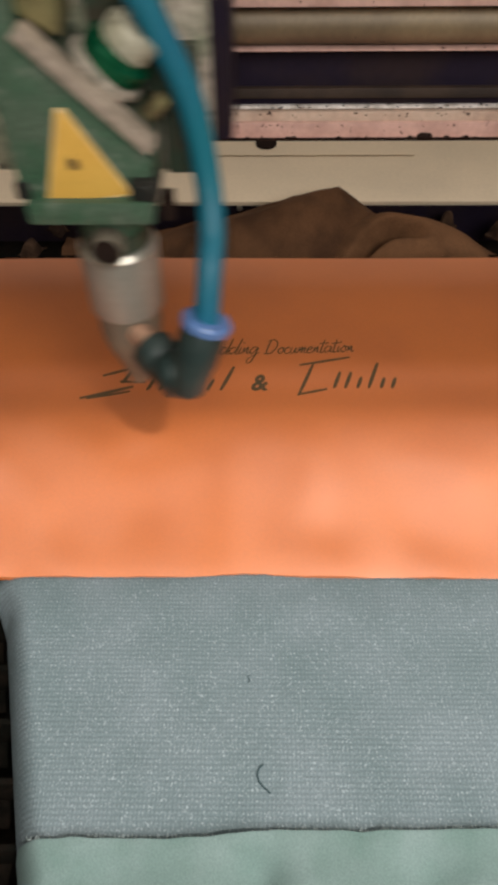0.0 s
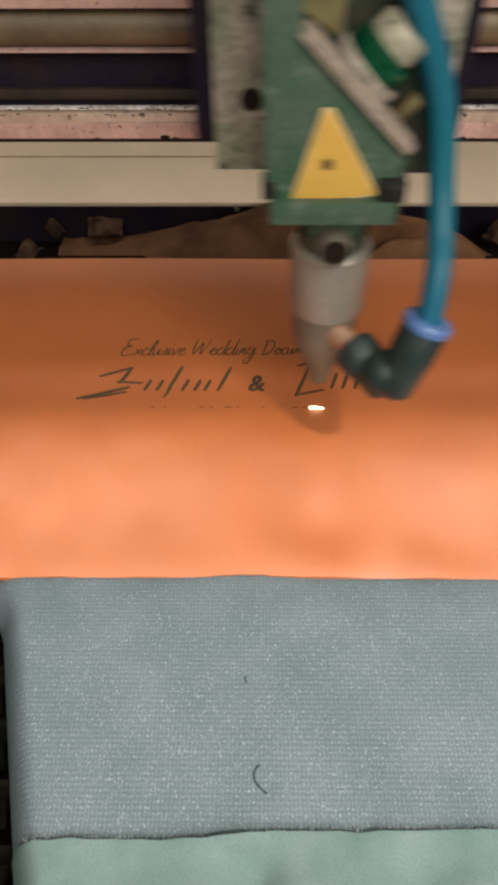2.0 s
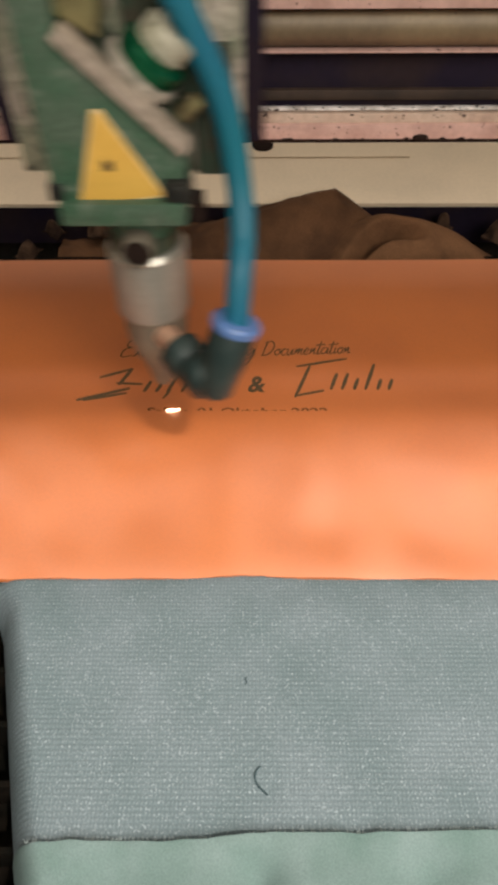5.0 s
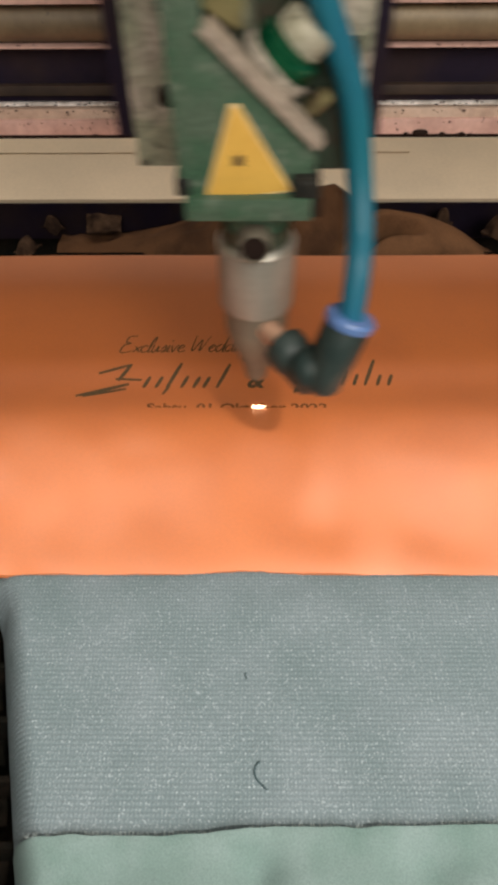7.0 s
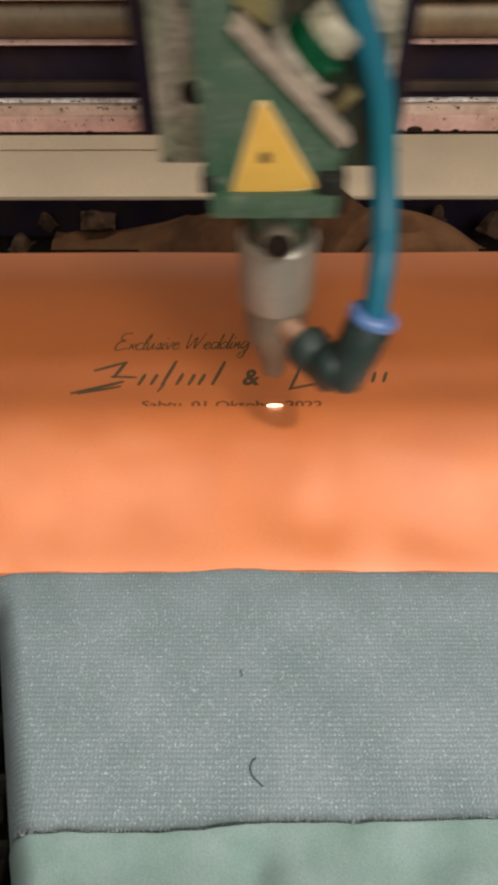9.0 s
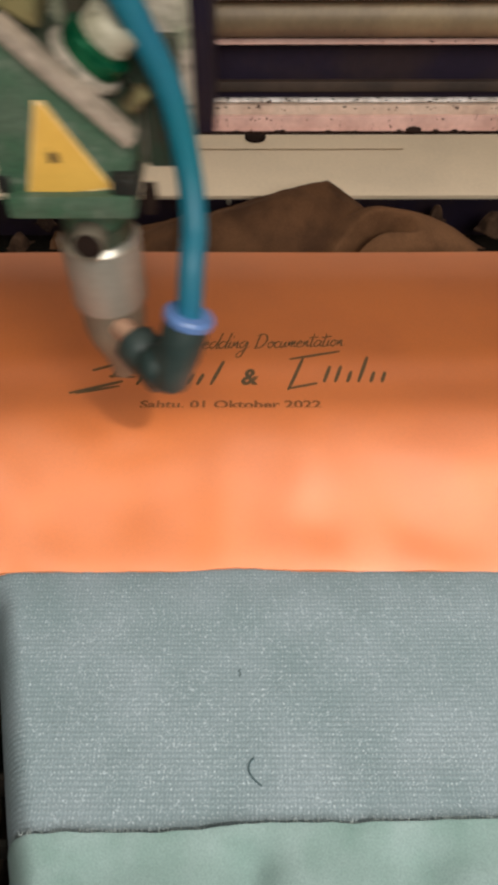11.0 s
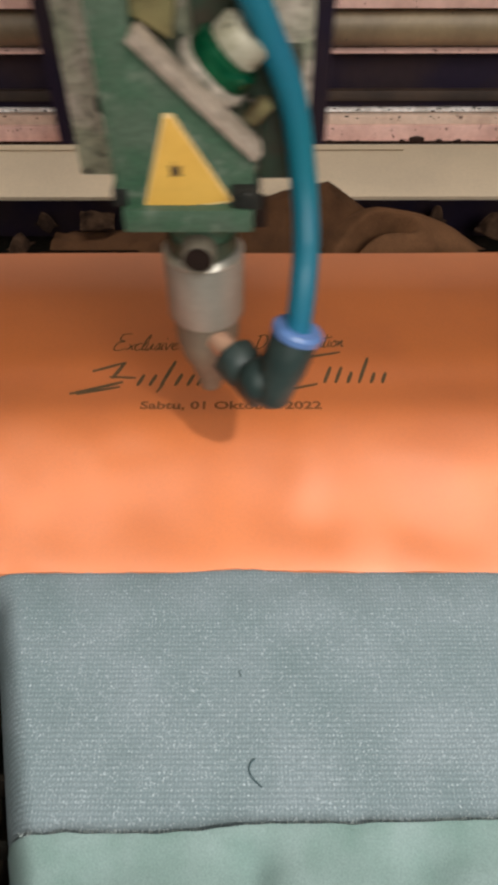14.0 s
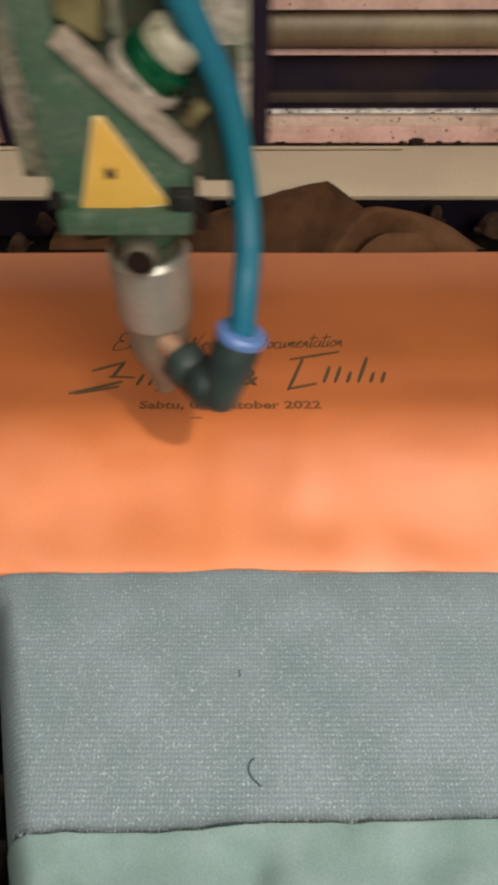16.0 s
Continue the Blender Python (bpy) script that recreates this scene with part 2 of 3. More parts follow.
def part(name, bm, mat, parent=None, label="", smooth=40):
    me = bpy.data.meshes.new(name)
    bm.to_mesh(me)
    bm.free()
    me.materials.append(mat)
    if smooth:
        me.shade_smooth()
        me.set_sharp_from_angle(angle=radians(smooth))
    ob = new(name, me)
    if parent:
        ob.parent = parent
    return tagged(ob, label) if label else ob


def thing(name, label, category, group="", kind=""):
    return tagged(new(name), label, category, group, kind)


# ---- the room round the machine ----
def room():
    for name, box in (("wall_north", (-2, 2, 2.0, 2.1, -0.9, 1.8)), ("wall_south", (-2, 2, -2.1, -2.0, -0.9, 1.8)),
                      ("wall_east", (2.0, 2.1, -2, 2, -0.9, 1.8)), ("wall_west", (-2.1, -2.0, -2, 2, -0.9, 1.8)),
                      ("floor", (-2, 2, -2, 2, -1.0, -0.9)), ("ceiling", (-2, 2, -2, 2, 1.8, 1.9))):
        tagged(part(name, bm_box(*box), M_WALL), "plain painted room surface round the machine", "wall", kind="structure")


# ---- the bed of the machine ----
def bed():
    b = thing("engraver_bed", "dark sooty steel slat bed of a laser engraver", "machine bed")
    part("tray", bm_box(-0.45, 0.45, -0.40, 0.60, -0.060, -0.050), M_BED, b)
    for i in range(26):
        y = -0.34 + i * 0.02
        part("slat", bm_box(-0.45, 0.45, y, y + 0.002, -0.050, -0.0300), M_BED, b)
    cab = thing("engraver_cabinet", "plain dark grey steel cabinet under the engraver bed", "cabinet")
    part("base", bm_box(-0.50, 0.50, -0.42, 0.62, -0.90, -0.0605, 0.004), M_BED, cab)
    for side in (-1, 1):
        part("side_wall", bm_box(*sorted((side * 0.4505, side * 0.50)), -0.42, 0.62, -0.0605, 0.0520, 0.003), M_BED, cab)
        part("side_rail", bm_box(*sorted((side * 0.40, side * 0.4495)), -0.38, 0.58, 0.0525, 0.0935, 0.002), M_ALU, cab)
        part("rail_bracket", bm_box(*sorted((side * 0.44, side * 0.49)), -0.38, 0.58, 0.0520, 0.0524), M_ALU, cab)
    rim = thing("bed_rim", "cream painted metal rim behind the slat bed", "machine frame")
    part("rim_plate", bm_box(-0.45, 0.45, 0.2048, 0.50, -0.0228, -0.020, 0.0008), M_WHITE, rim)
    part("rim_lip", bm_box(-0.45, 0.105, 0.2620, 0.2640, -0.0195, -0.0190), M_WHITE, rim)
    # Face coloured near-black to hold the shade below the rim.
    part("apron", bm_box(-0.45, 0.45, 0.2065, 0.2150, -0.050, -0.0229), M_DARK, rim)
    part("screw", bm_lathe([(0.0001, 0.0), (0.0016, 0.0002), (0.0019, 0.0008), (0.0019, 0.002)], 14, along((-0.0130, 0.2046, -0.0250), (-0.0130, 0.2066, -0.0250))), M_CHROME, rim, "bright screw under the rim")
    # A solid disc: the dark inside of the hole is only its colour.
    part("bolt_hole", bm_lathe([(0.0001, 0), (0.0072, 0), (0.0075, 0.0012), (0.0050, 0.002), (0.0001, 0.002)], 20, pose(0.0043, 0.2790, -0.020)), M_SOOT_SHADE, rim)


# ---- the pouch ----
SLOPES = ((0.026, 0.010, 0.143), (0.010, 0.011, -0.15), (-0.036, 0.018, 0.18), (-0.061, 0.007, -0.05), (-0.079, 0.006, 0.26), (0.122, 0.030, -0.200))


def flap_profile(y):
    """Soft waves across the flap: the sum of rises and falls, each with its place, width and steepness."""
    return sum(k * w * 0.8862 * (math.erf((y - c) / w) - math.erf((0.005 - c) / w)) for c, w, k in SLOPES)


def flap_height(x, y):
    bend = 0.004 * noise.noise(Vector((x * 9, 0, 0.5)))
    k = min(1.0, max(0.0, (0.0 - y) / 0.02))
    puff = k * (0.0009 * noise.noise(Vector((x * 22, y * 24, 3.1))) + 0.0010 * noise.noise(Vector((x * 50, y * 40, 8.0))))
    wave = k * 0.00038 * math.sin(2 * math.pi * (x + 0.7 * y) / 0.048 + 2.5 * noise.noise(Vector((x * 14, y * 14, 6.0))))
    return flap_profile(y + bend) + puff + wave


def body_back(x):
    """Back edge of the canvas, where it laps over the flap."""
    left = min(1.0, max(0.0, (-0.02 - x) / 0.07))
    return -0.0723 + 0.0014 * math.exp(-((x + 0.003) / 0.015) ** 2) - 0.0002 * left + 0.00025 * noise.noise(Vector((x * 260, 0, 0)))


def body_front(x):
    return (-0.1608 + 0.030 * x + 0.0008 * math.exp(-((x - 0.012) / 0.014) ** 2) - 0.0008 * math.exp(-((x + 0.02) / 0.015) ** 2)
            + 0.0004 * noise.noise(Vector((x * 160, 0, 5))))


def edge_x(y):
    return -0.1005 + 0.27 * max(0.0, -0.077 - y)


def body_height(x, y):
    d = min(1.0, max(0.0, 1 - (x - edge_x(y)) / 0.016)) * min(1.0, 0.5 + max(0.0, body_back(x) - y) / 0.03)
    back = max(0.0, 1 - (body_back(x) - y) / 0.004)
    near = max(0.0, 1 - (body_back(x) - y) / 0.022)
    seam = max(0.0, 1 - abs(y - body_front(x)) / 0.007)
    return (-0.0030 + 0.0009 * noise.noise(Vector((x * 16, y * 16, 1))) + 0.0003 * noise.noise(Vector((x * 70, y * 70, 1))) - 0.030 * d * d
            - 0.0016 * back * back - 0.0024 * near * near - 0.0005 * seam * seam * (0.3 + 1.2 * abs(noise.noise(Vector((x * 45, 0, 12))))))


# ---- pen writing burnt into the flap ----
def bm_pen(path, w, steps=6):
    """A burnt pen line along a smooth way through the points x, y, thinner at its ends."""
    P = [Vector((x, y, 0)) for x, y in path]
    line = []
    for i in range(len(P) - 1):
        a, b, c, d = P[max(i - 1, 0)], P[i], P[i + 1], P[min(i + 2, len(P) - 1)]
        for k in range(steps):
            u = k / steps
            line.append(0.5 * ((2 * b) + (c - a) * u + (2 * a - 5 * b + 4 * c - d) * u * u + (3 * b - a - 3 * c + d) * u ** 3))
    line.append(P[-1])
    bm = bmesh.new()
    rows = []
    n = len(line) - 1
    for i, p in enumerate(line):
        way = (line[min(i + 1, n)] - line[max(i - 1, 0)])
        way = way.normalized() if way.length > 1e-9 else Vector((1, 0, 0))
        press = 0.5 + 0.5 * math.sin(math.pi * (i + 0.8) / (n + 1.6)) ** 0.6 - 0.25 * max(0.0, way.y)
        e = Vector((-way.y, way.x, 0)) * w * press
        rows.append([bm.verts.new((q.x, q.y, flap_height(q.x, q.y) + z)) for q, z in ((p + e, 0.00012), (p - e, 0.00012), (p - e, -0.0004), (p + e, -0.0004))])
    for a, b in zip(rows, rows[1:]):
        for k in range(4):
            bm.faces.new((a[k], a[(k + 1) % 4], b[(k + 1) % 4], b[k]))
    bm.faces.new(rows[0])
    bm.faces.new(rows[-1][::-1])
    bmesh.ops.recalc_face_normals(bm, faces=bm.faces[:])
    return bm


GLYPHS = {}


def glyph(letter, advance, *strokes):
    GLYPHS[letter] = (advance, strokes)


# a slim pen script: the small letters are 1 high
glyph("a", 0.95, ((0.8, 0.9), (0.3, 1.0), (0.0, 0.4), (0.3, 0.0), (0.7, 0.5), (0.8, 0.95), (0.75, 0.1), (1.0, 0.15)))
glyph("c", 0.75, ((0.7, 0.85), (0.35, 1.0), (0.05, 0.5), (0.3, 0.0), (0.8, 0.2)))
glyph("d", 0.95, ((0.7, 0.9), (0.3, 1.0), (0.0, 0.4), (0.3, 0.0), (0.7, 0.6), (0.95, 2.3), (0.75, 0.1), (1.0, 0.15)))
glyph("e", 0.75, ((0.1, 0.45), (0.6, 0.7), (0.4, 1.0), (0.05, 0.5), (0.3, 0.0), (0.8, 0.25)))
glyph("g", 0.95, ((0.75, 0.9), (0.3, 1.0), (0.0, 0.4), (0.3, 0.05), (0.75, 0.9), (0.5, -0.9), (0.1, -1.3), (0.0, -0.8), (1.0, 0.2)))
glyph("i", 0.4, ((0.2, 1.0), (0.1, 0.1), (0.4, 0.15)), ((0.3, 1.6), (0.36, 1.75)))
glyph("l", 0.4, ((0.0, 0.2), (0.4, 1.4), (0.4, 2.3), (0.15, 1.5), (0.1, 0.1), (0.4, 0.15)))
glyph("m", 1.1, ((0.05, 0.0), (0.15, 0.95), (0.2, 0.3), (0.5, 1.0), (0.5, 0.1), (0.6, 0.5), (0.85, 1.0), (0.85, 0.1), (1.15, 0.2)))
glyph("n", 0.8, ((0.05, 0.0), (0.15, 0.95), (0.2, 0.3), (0.5, 1.0), (0.55, 0.1), (0.85, 0.2)))
glyph("o", 0.8, ((0.4, 1.0), (0.05, 0.5), (0.35, 0.0), (0.7, 0.5), (0.4, 1.0), (0.85, 0.8)))
glyph("s", 0.65, ((0.0, 0.1), (0.45, 1.0), (0.5, 0.3), (0.2, 0.0), (0.7, 0.2)))
glyph("t", 0.55, ((0.35, 2.1), (0.15, 0.1), (0.5, 0.15)), ((-0.2, 1.45), (0.9, 1.6)))
glyph("u", 0.85, ((0.1, 1.0), (0.05, 0.2), (0.3, 0.0), (0.6, 0.9), (0.6, 0.1), (0.9, 0.2)))
glyph("v", 0.7, ((0.05, 1.0), (0.25, 0.0), (0.6, 0.95), (0.75, 0.9)))
glyph("x", 0.7, ((0.05, 0.9), (0.35, 0.5), (0.65, 0.05)), ((0.65, 0.95), (0.3, 0.5), (0.0, 0.05)))
glyph("D", 1.4, ((0.3, 2.4), (0.15, 1.2), (0.1, 0.0)), ((-0.1, 2.1), (0.8, 2.3), (1.2, 1.3), (0.7, 0.2), (-0.1, 0.0)))
glyph("E", 1.2, ((1.0, 2.5), (0.2, 2.4), (0.1, 1.6), (0.6, 1.4), (0.0, 1.1), (-0.1, 0.2), (0.3, 0.0), (1.1, 0.3)))
glyph("W", 1.7, ((0.0, 2.4), (0.05, 0.1), (0.75, 1.8), (0.8, 0.1), (1.5, 2.4)))


def lettering(p):
    def script(text, x0, x1, y, tall, rise, w):
        k = (x1 - x0) / sum(GLYPHS[c][0] for c in text)
        x = x0
        for c in text:
            advance, strokes = GLYPHS[c]
            lines = [bm_pen([(x + k * u + 0.22 * tall * v, y + rise * (x - x0) + tall * v) for u, v in path], w) for path in strokes]
            part("letter", join(*lines), M_BURN, p, smooth=0)
            x += k * advance
    script("Exclusive", -0.0630, -0.0335, 0.0397, 0.0046, 0.02, 0.00036)
    script("Wedding", -0.0302, -0.0005, 0.0402, 0.0046, 0.02, 0.00036)
    script("Documentation", 0.0025, 0.0437, 0.0406, 0.0042, 0.04, 0.00034)

    # the two names stand as slanting bars
    def bar(x, y, dx, dy, w):
        part("stroke", bm_pen([(x, y), (x + dx * 0.5, y + dy * 0.5), (x + dx, y + dy)], 0.85 * w), M_BURN, p, smooth=0)
    bar(-0.0800, 0.0130, 0.0230, 0.0078, 0.0012)                  # first name: a long tail, a hook, a row of stems
    bar(-0.0770, 0.0128, 0.0190, 0.0050, 0.0009)
    bar(-0.0715, 0.0270, 0.0150, 0.0052, 0.0009)
    bar(-0.0572, 0.0318, -0.0050, -0.0090, 0.0010)
    bar(-0.0635, 0.0238, 0.0120, -0.0006, 0.0007)
    for x, tall in ((-0.0505, 0.0066), (-0.0450, 0.0066), (-0.0400, 0.0145), (-0.0335, 0.0070), (-0.0280, 0.0066), (-0.0235, 0.0066), (-0.0175, 0.0140)):
        bar(x, 0.0185, tall * 0.42, tall, 0.0013)
    bar(-0.0415, 0.0140, 0.0030, 0.0060, 0.0009)
    bar(0.0185, 0.0335, 0.0235, 0.0050, 0.0008)                   # second name: a roof bar, a stem, a row of stems
    bar(0.0172, 0.0150, 0.0075, 0.0190, 0.0012)
    bar(0.0175, 0.0160, 0.0130, 0.0035, 0.0009)
    for x, tall in ((0.0335, 0.0095), (0.0385, 0.0095), (0.0440, 0.0066), (0.0490, 0.0150), (0.0545, 0.0062), (0.0595, 0.0062)):
        bar(x, 0.0200, tall * 0.36, tall, 0.0013)
    cu = bpy.data.curves.new("ampersand", "FONT")
    cu.body, cu.resolution_u, cu.offset = "&", 3, 0.03
    tmp = new("ampersand", cu)
    bpy.context.view_layer.update()
    me = bpy.data.meshes.new_from_object(tmp)
    bpy.data.objects.remove(tmp)
    bm = bmesh.new()
    bm.from_mesh(me)
    bmesh.ops.triangulate(bm, faces=bm.faces[:])
    for v in bm.verts:
        x, y = -0.0040 + 0.0115 * v.co.x + 0.0020 * v.co.y, 0.0186 + 0.0130 * v.co.y
        v.co = Vector((x, y, flap_height(x, y) + 0.0002))
    part("letter", bm, M_BURN, p, smooth=0)


def pouch():
    p = thing("pouch", "canvas pouch with an orange leather flap lying on the bed", "pouch")

    def flap(u, v):
        x = -0.17 + 0.34 * u
        y0 = body_back(x) - 0.0022
        y = y0 + (0.1236 - 0.0006 * math.sin(x * 20) - y0) * v
        return Vector((x, y, flap_height(x, y)))
    part("flap", bm_sheet(180, 120, flap, 0.0022), M_LEATHER, p, "smooth orange leather flap with engraved writing")

    def body(u, v):
        y0, y1 = body_front(-0.07 + 0.23 * u) - 0.0016, body_back(-0.0940 + 0.2540 * u)
        y = y0 + (y1 - y0) * v
        x0 = edge_x(y)
        x = x0 + (0.16 - x0) * u
        return Vector((x, y, body_height(x, y)))
    part("body", bm_sheet(150, 70, body, 0.0016), M_CANVAS, p, "blue-grey knitted canvas body")

    def hem(u, v):
        y1 = body_front(-0.07 + 0.23 * u)
        y = -0.240 + (y1 + 0.240) * v
        x0 = edge_x(max(y, -0.175)) + 0.0005
        x = x0 + (0.16 - x0) * u
        d = min(1.0, max(0.0, 1 - (x - x0) / 0.016))
        fold = 0.0062 * math.exp(-((x - 0.000) / 0.0075) ** 2) + 0.0046 * math.exp(-((x - 0.048) / 0.010) ** 2) + 0.0026 * math.exp(-((x + 0.042) / 0.012) ** 2)
        fold *= min(1.0, max(0.0, (y1 - y - 0.0018) / 0.0080))
        lift = 0.0012 * math.exp(-((y1 - y) / 0.004) ** 2) * (1 + noise.noise(Vector((x * 90, 0, 2))))
        return Vector((x, y, -0.0010 + lift - fold + 0.0005 * noise.noise(Vector((x * 30, y * 20, 4))) - 0.030 * d * d))
    part("hem", bm_sheet(150, 40, hem, 0.0011), M_HEM, p, "paler teal folded canvas hem")
    # frayed fibres along the two cut edges
    bm = bmesh.new()
    rnd = random.Random(4)
    for i in range(900):
        x = -0.09 + 0.19 * rnd.random()
        if i % 3 and x > -0.068:
            y = body_front(x) - 0.0003
            z = -0.0011
        else:
            y = body_back(x) - 0.0004
            z = body_height(x, y) - 0.0003
        a = Vector((x, y, z))
        tip = a + Vector((rnd.uniform(-0.0009, 0.0009), rnd.uniform(0.0, 0.0017), rnd.uniform(-0.0003, 0.0011)))
        w = Vector((0.00012, 0, 0.00004))
        vs = [bm.verts.new(c) for c in (a - w, a + w, tip + w * 0.5, tip - w * 0.5)]
        bm.faces.new(vs)
    tagged(part("frayed_edge", bm, M_FIBRE, p, "frayed fibres along the cut edges", smooth=0), kind="stuff")
    lettering(p)
    return p


def loose_threads():
    def lay(points, r):
        return [(x, y, body_height(x, y) + r) for x, y in points]
    pts = lay([(0.0014, -0.1410), (0.0002, -0.1422), (-0.0003, -0.1440), (0.0003, -0.1460), (0.0017, -0.1476), (0.0036, -0.1492)], 0.0003)
    tagged(part("thread", bm_pipe(pts, 0.00028, 8), M_THREAD), "short curled dark thread lying on the canvas", "thread")
    pts = lay([(-0.0030, -0.1128), (-0.0036, -0.1134), (-0.0030, -0.1144), (-0.0034, -0.1152)], 0.0002)
    tagged(part("lint", bm_pipe(pts, 0.0002, 6), M_THREAD), "tiny curl of lint on the canvas", "lint")


# ---- cloth behind the pouch ----
def cloths():
    def hump_a(u, v):
        x = -0.125 + 0.222 * u
        s = max(0.0, min(1.0, (x + 0.108) / 0.156))
        ridge = -0.038 + 0.0460 * s ** 1.15 if x < 0.048 else 0.0080 - 0.62 * (x - 0.048) - 6.0 * (x - 0.048) ** 2
        ridge = max(ridge - 0.010 * min(1.0, max(0.0, (x - 0.020) / 0.03)), -0.046)
        y = 0.1440 + 0.054 * v + 0.012 * min(1.0, max(0.0, (x - 0.020) / 0.03))
        k = math.sin(math.pi * min(1.0, 0.10 + 0.76 * v)) ** 0.6
        z = -0.048 + (ridge + 0.048) * k + 0.0030 * noise.noise(Vector((x * 34, y * 40, 2))) + 0.0016 * noise.noise(Vector((x * 110, y * 120, 2)))
        return Vector((x, y, z))
    tagged(part("cloth", bm_sheet(100, 44, hump_a, 0.002), M_BROWN), "crumpled brown cloth heaped behind the pouch", "cloth", "brown cloths")

    def hump_b(u, v):
        x = 0.026 + 0.136 * u
        ridge = -0.0045 - 0.030 * abs((x - 0.078) / (0.044 if x < 0.078 else 0.066)) ** (1.9 if x < 0.078 else 1.7)
        ridge = max(ridge, -0.046)
        y = 0.1435 + 0.038 * v
        k = math.sin(math.pi * min(1.0, 0.12 + 0.70 * v)) ** 0.55
        dent = 0.006 * math.exp(-((x - 0.100) / 0.014) ** 2) * math.exp(-((v - 0.08) / 0.14) ** 2)
        crease = 0.50 - 0.42 * ((x - 0.086) / 0.034) ** 2
        dent += 0.021 * math.exp(-((v - crease) / (0.07 if v > crease else 0.16)) ** 2) * math.exp(-((x - 0.074) / 0.022) ** 4)
        z = -0.048 + (ridge + 0.048) * k - dent + 0.0018 * noise.noise(Vector((x * 45, y * 60, 7)))
        return Vector((x, y - 0.001, z))
    tagged(part("cloth", bm_sheet(80, 40, hump_b, 0.002), M_TAN), "rounded brown cloth fold behind the pouch", "cloth", "brown cloths")


def scraps():
    rnd = random.Random(12)
    for x, y, w, tall in ((-0.140, 0.166, 0.036, 0.012), (-0.128, 0.190, 0.022, 0.010), (-0.096, 0.194, 0.022, 0.008), (0.118, 0.194, 0.016, 0.012),
                          (0.152, 0.184, 0.030, 0.016), (0.020, 0.196, 0.020, 0.007)):
        a, seed = rnd.uniform(0, 3), rnd.uniform(0, 50)

        def lump(u, v):
            cu, cv = 2 * u - 1, 2 * v - 1
            r = min(1.0, math.hypot(cu, cv))
            z = -0.0300 + 0.7 * tall * (1 - r ** 2) + 0.003 * noise.noise(Vector((u * 2, v * 2, seed)))
            px, py = 0.5 * w * (cu + 0.3 * noise.noise(Vector((v * 3, seed, 0)))), 0.4 * w * (cv + 0.3 * noise.noise(Vector((u * 3, seed, 9))))
            return Vector((x + px * math.cos(a) - py * math.sin(a) * 0.4, y + 0.4 * px * math.sin(a) + py * math.cos(a), z))
        tagged(part("offcut", bm_sheet(26, 26, lump, 0.0012), M_SCRAP), "crumpled brown offcut lying in the slat bed", "offcut", "offcuts in the bed")


# ---- the gantry ----
def gantry():
    g = thing("gantry", "aluminium gantry beam with a grimy guide rail", "machine beam")
    X0, X1 = -0.42, 0.42
    # The beam's depth is unseen and was set to shade the flap's back.
    part("lower_ledge", bm_box(X0, X1, 0.0550, 0.148, 0.0965, 0.1022, 0.0005), M_PINK, g, "rosy aluminium ledge")
    part("upper_ledge", bm_box(X0, X1, 0.0562, 0.148, 0.1022, 0.1056, 0.0004), M_ALU, g, "stained pale aluminium ledge")
    # Near-black strip along the bottom of the ledge.
    part("underside", bm_box(X0, X1, 0.0565, 0.143, 0.0945, 0.0965), M_SOOT_SHADE, g)
    # Solid strip: the shade of the gap under the rail is painted.
    part("rail_gap", bm_box(X0, X1, 0.0590, 0.143, 0.1056, 0.1064), M_SOOT_SHADE, g)
    part("guide_rail", bm_box(X0, X1, 0.0572, 0.0590, 0.1064, 0.1075, 0.0003), M_STEEL, g, "bright steel guide rail")
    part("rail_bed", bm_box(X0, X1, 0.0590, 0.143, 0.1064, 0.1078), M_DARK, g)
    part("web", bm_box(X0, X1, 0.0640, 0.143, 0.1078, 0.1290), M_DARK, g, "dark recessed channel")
    part("brown_strip", bm_box(X0, X1, 0.0615, 0.0640, 0.1082, 0.1120, 0.0005), M_UMBER, g)
    part("upper_lip", bm_box(X0, X1, 0.0574, 0.0640, 0.1264, 0.1271, 0.0003), M_PINK, g)
    bm = bm_lathe([(0.0066, X0), (0.0066, X1)], 40, pose(0, 0.0628, 0.1338, 0, 90, 0))
    part("cover", bm, M_OLIVE, g, "dull rounded brown cover")
    # Solid filler behind the cover; the gap's shade is in its dark colour.
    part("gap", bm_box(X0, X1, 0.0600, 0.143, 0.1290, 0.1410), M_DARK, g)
    part("top_flange", bm_box(X0, X1, 0.0550, 0.148, 0.1412, 0.160, 0.0006), M_PINK, g)
    bm = bmesh.new()
    rnd = random.Random(2)
    for i in range(260):
        x = rnd.uniform(-0.16, 0.16)
        y, z, r = rnd.choice(((0.0571, 0.1071, 0.00045), (0.0571, 0.1077, 0.0004), (0.0561, 0.1052, 0.00050), (0.0561, 0.1044, 0.0003), (0.0549, 0.1010, 0.0003), (0.0550, 0.0966, 0.0007)))
        bmesh.ops.create_icosphere(bm, subdivisions=1, radius=r * rnd.uniform(0.35, 0.95), matrix=pose(x, y, z + rnd.uniform(-0.0005, 0.0004)) @ Matrix.Diagonal((2.2, 0.5, 0.7, 1)))
    for x, s in ((0.062, 0.0019), (-0.035, 0.0012), (0.11, 0.0012)):
        bmesh.ops.create_icosphere(bm, subdivisions=2, radius=s, matrix=pose(x, 0.0552, 0.0972) @ Matrix.Diagonal((1.7, 0.5, 0.7, 1)))
    tagged(part("soot", bm, M_SOOT_SHADE, g, "specks of soot", smooth=0), kind="stuff")
    return g


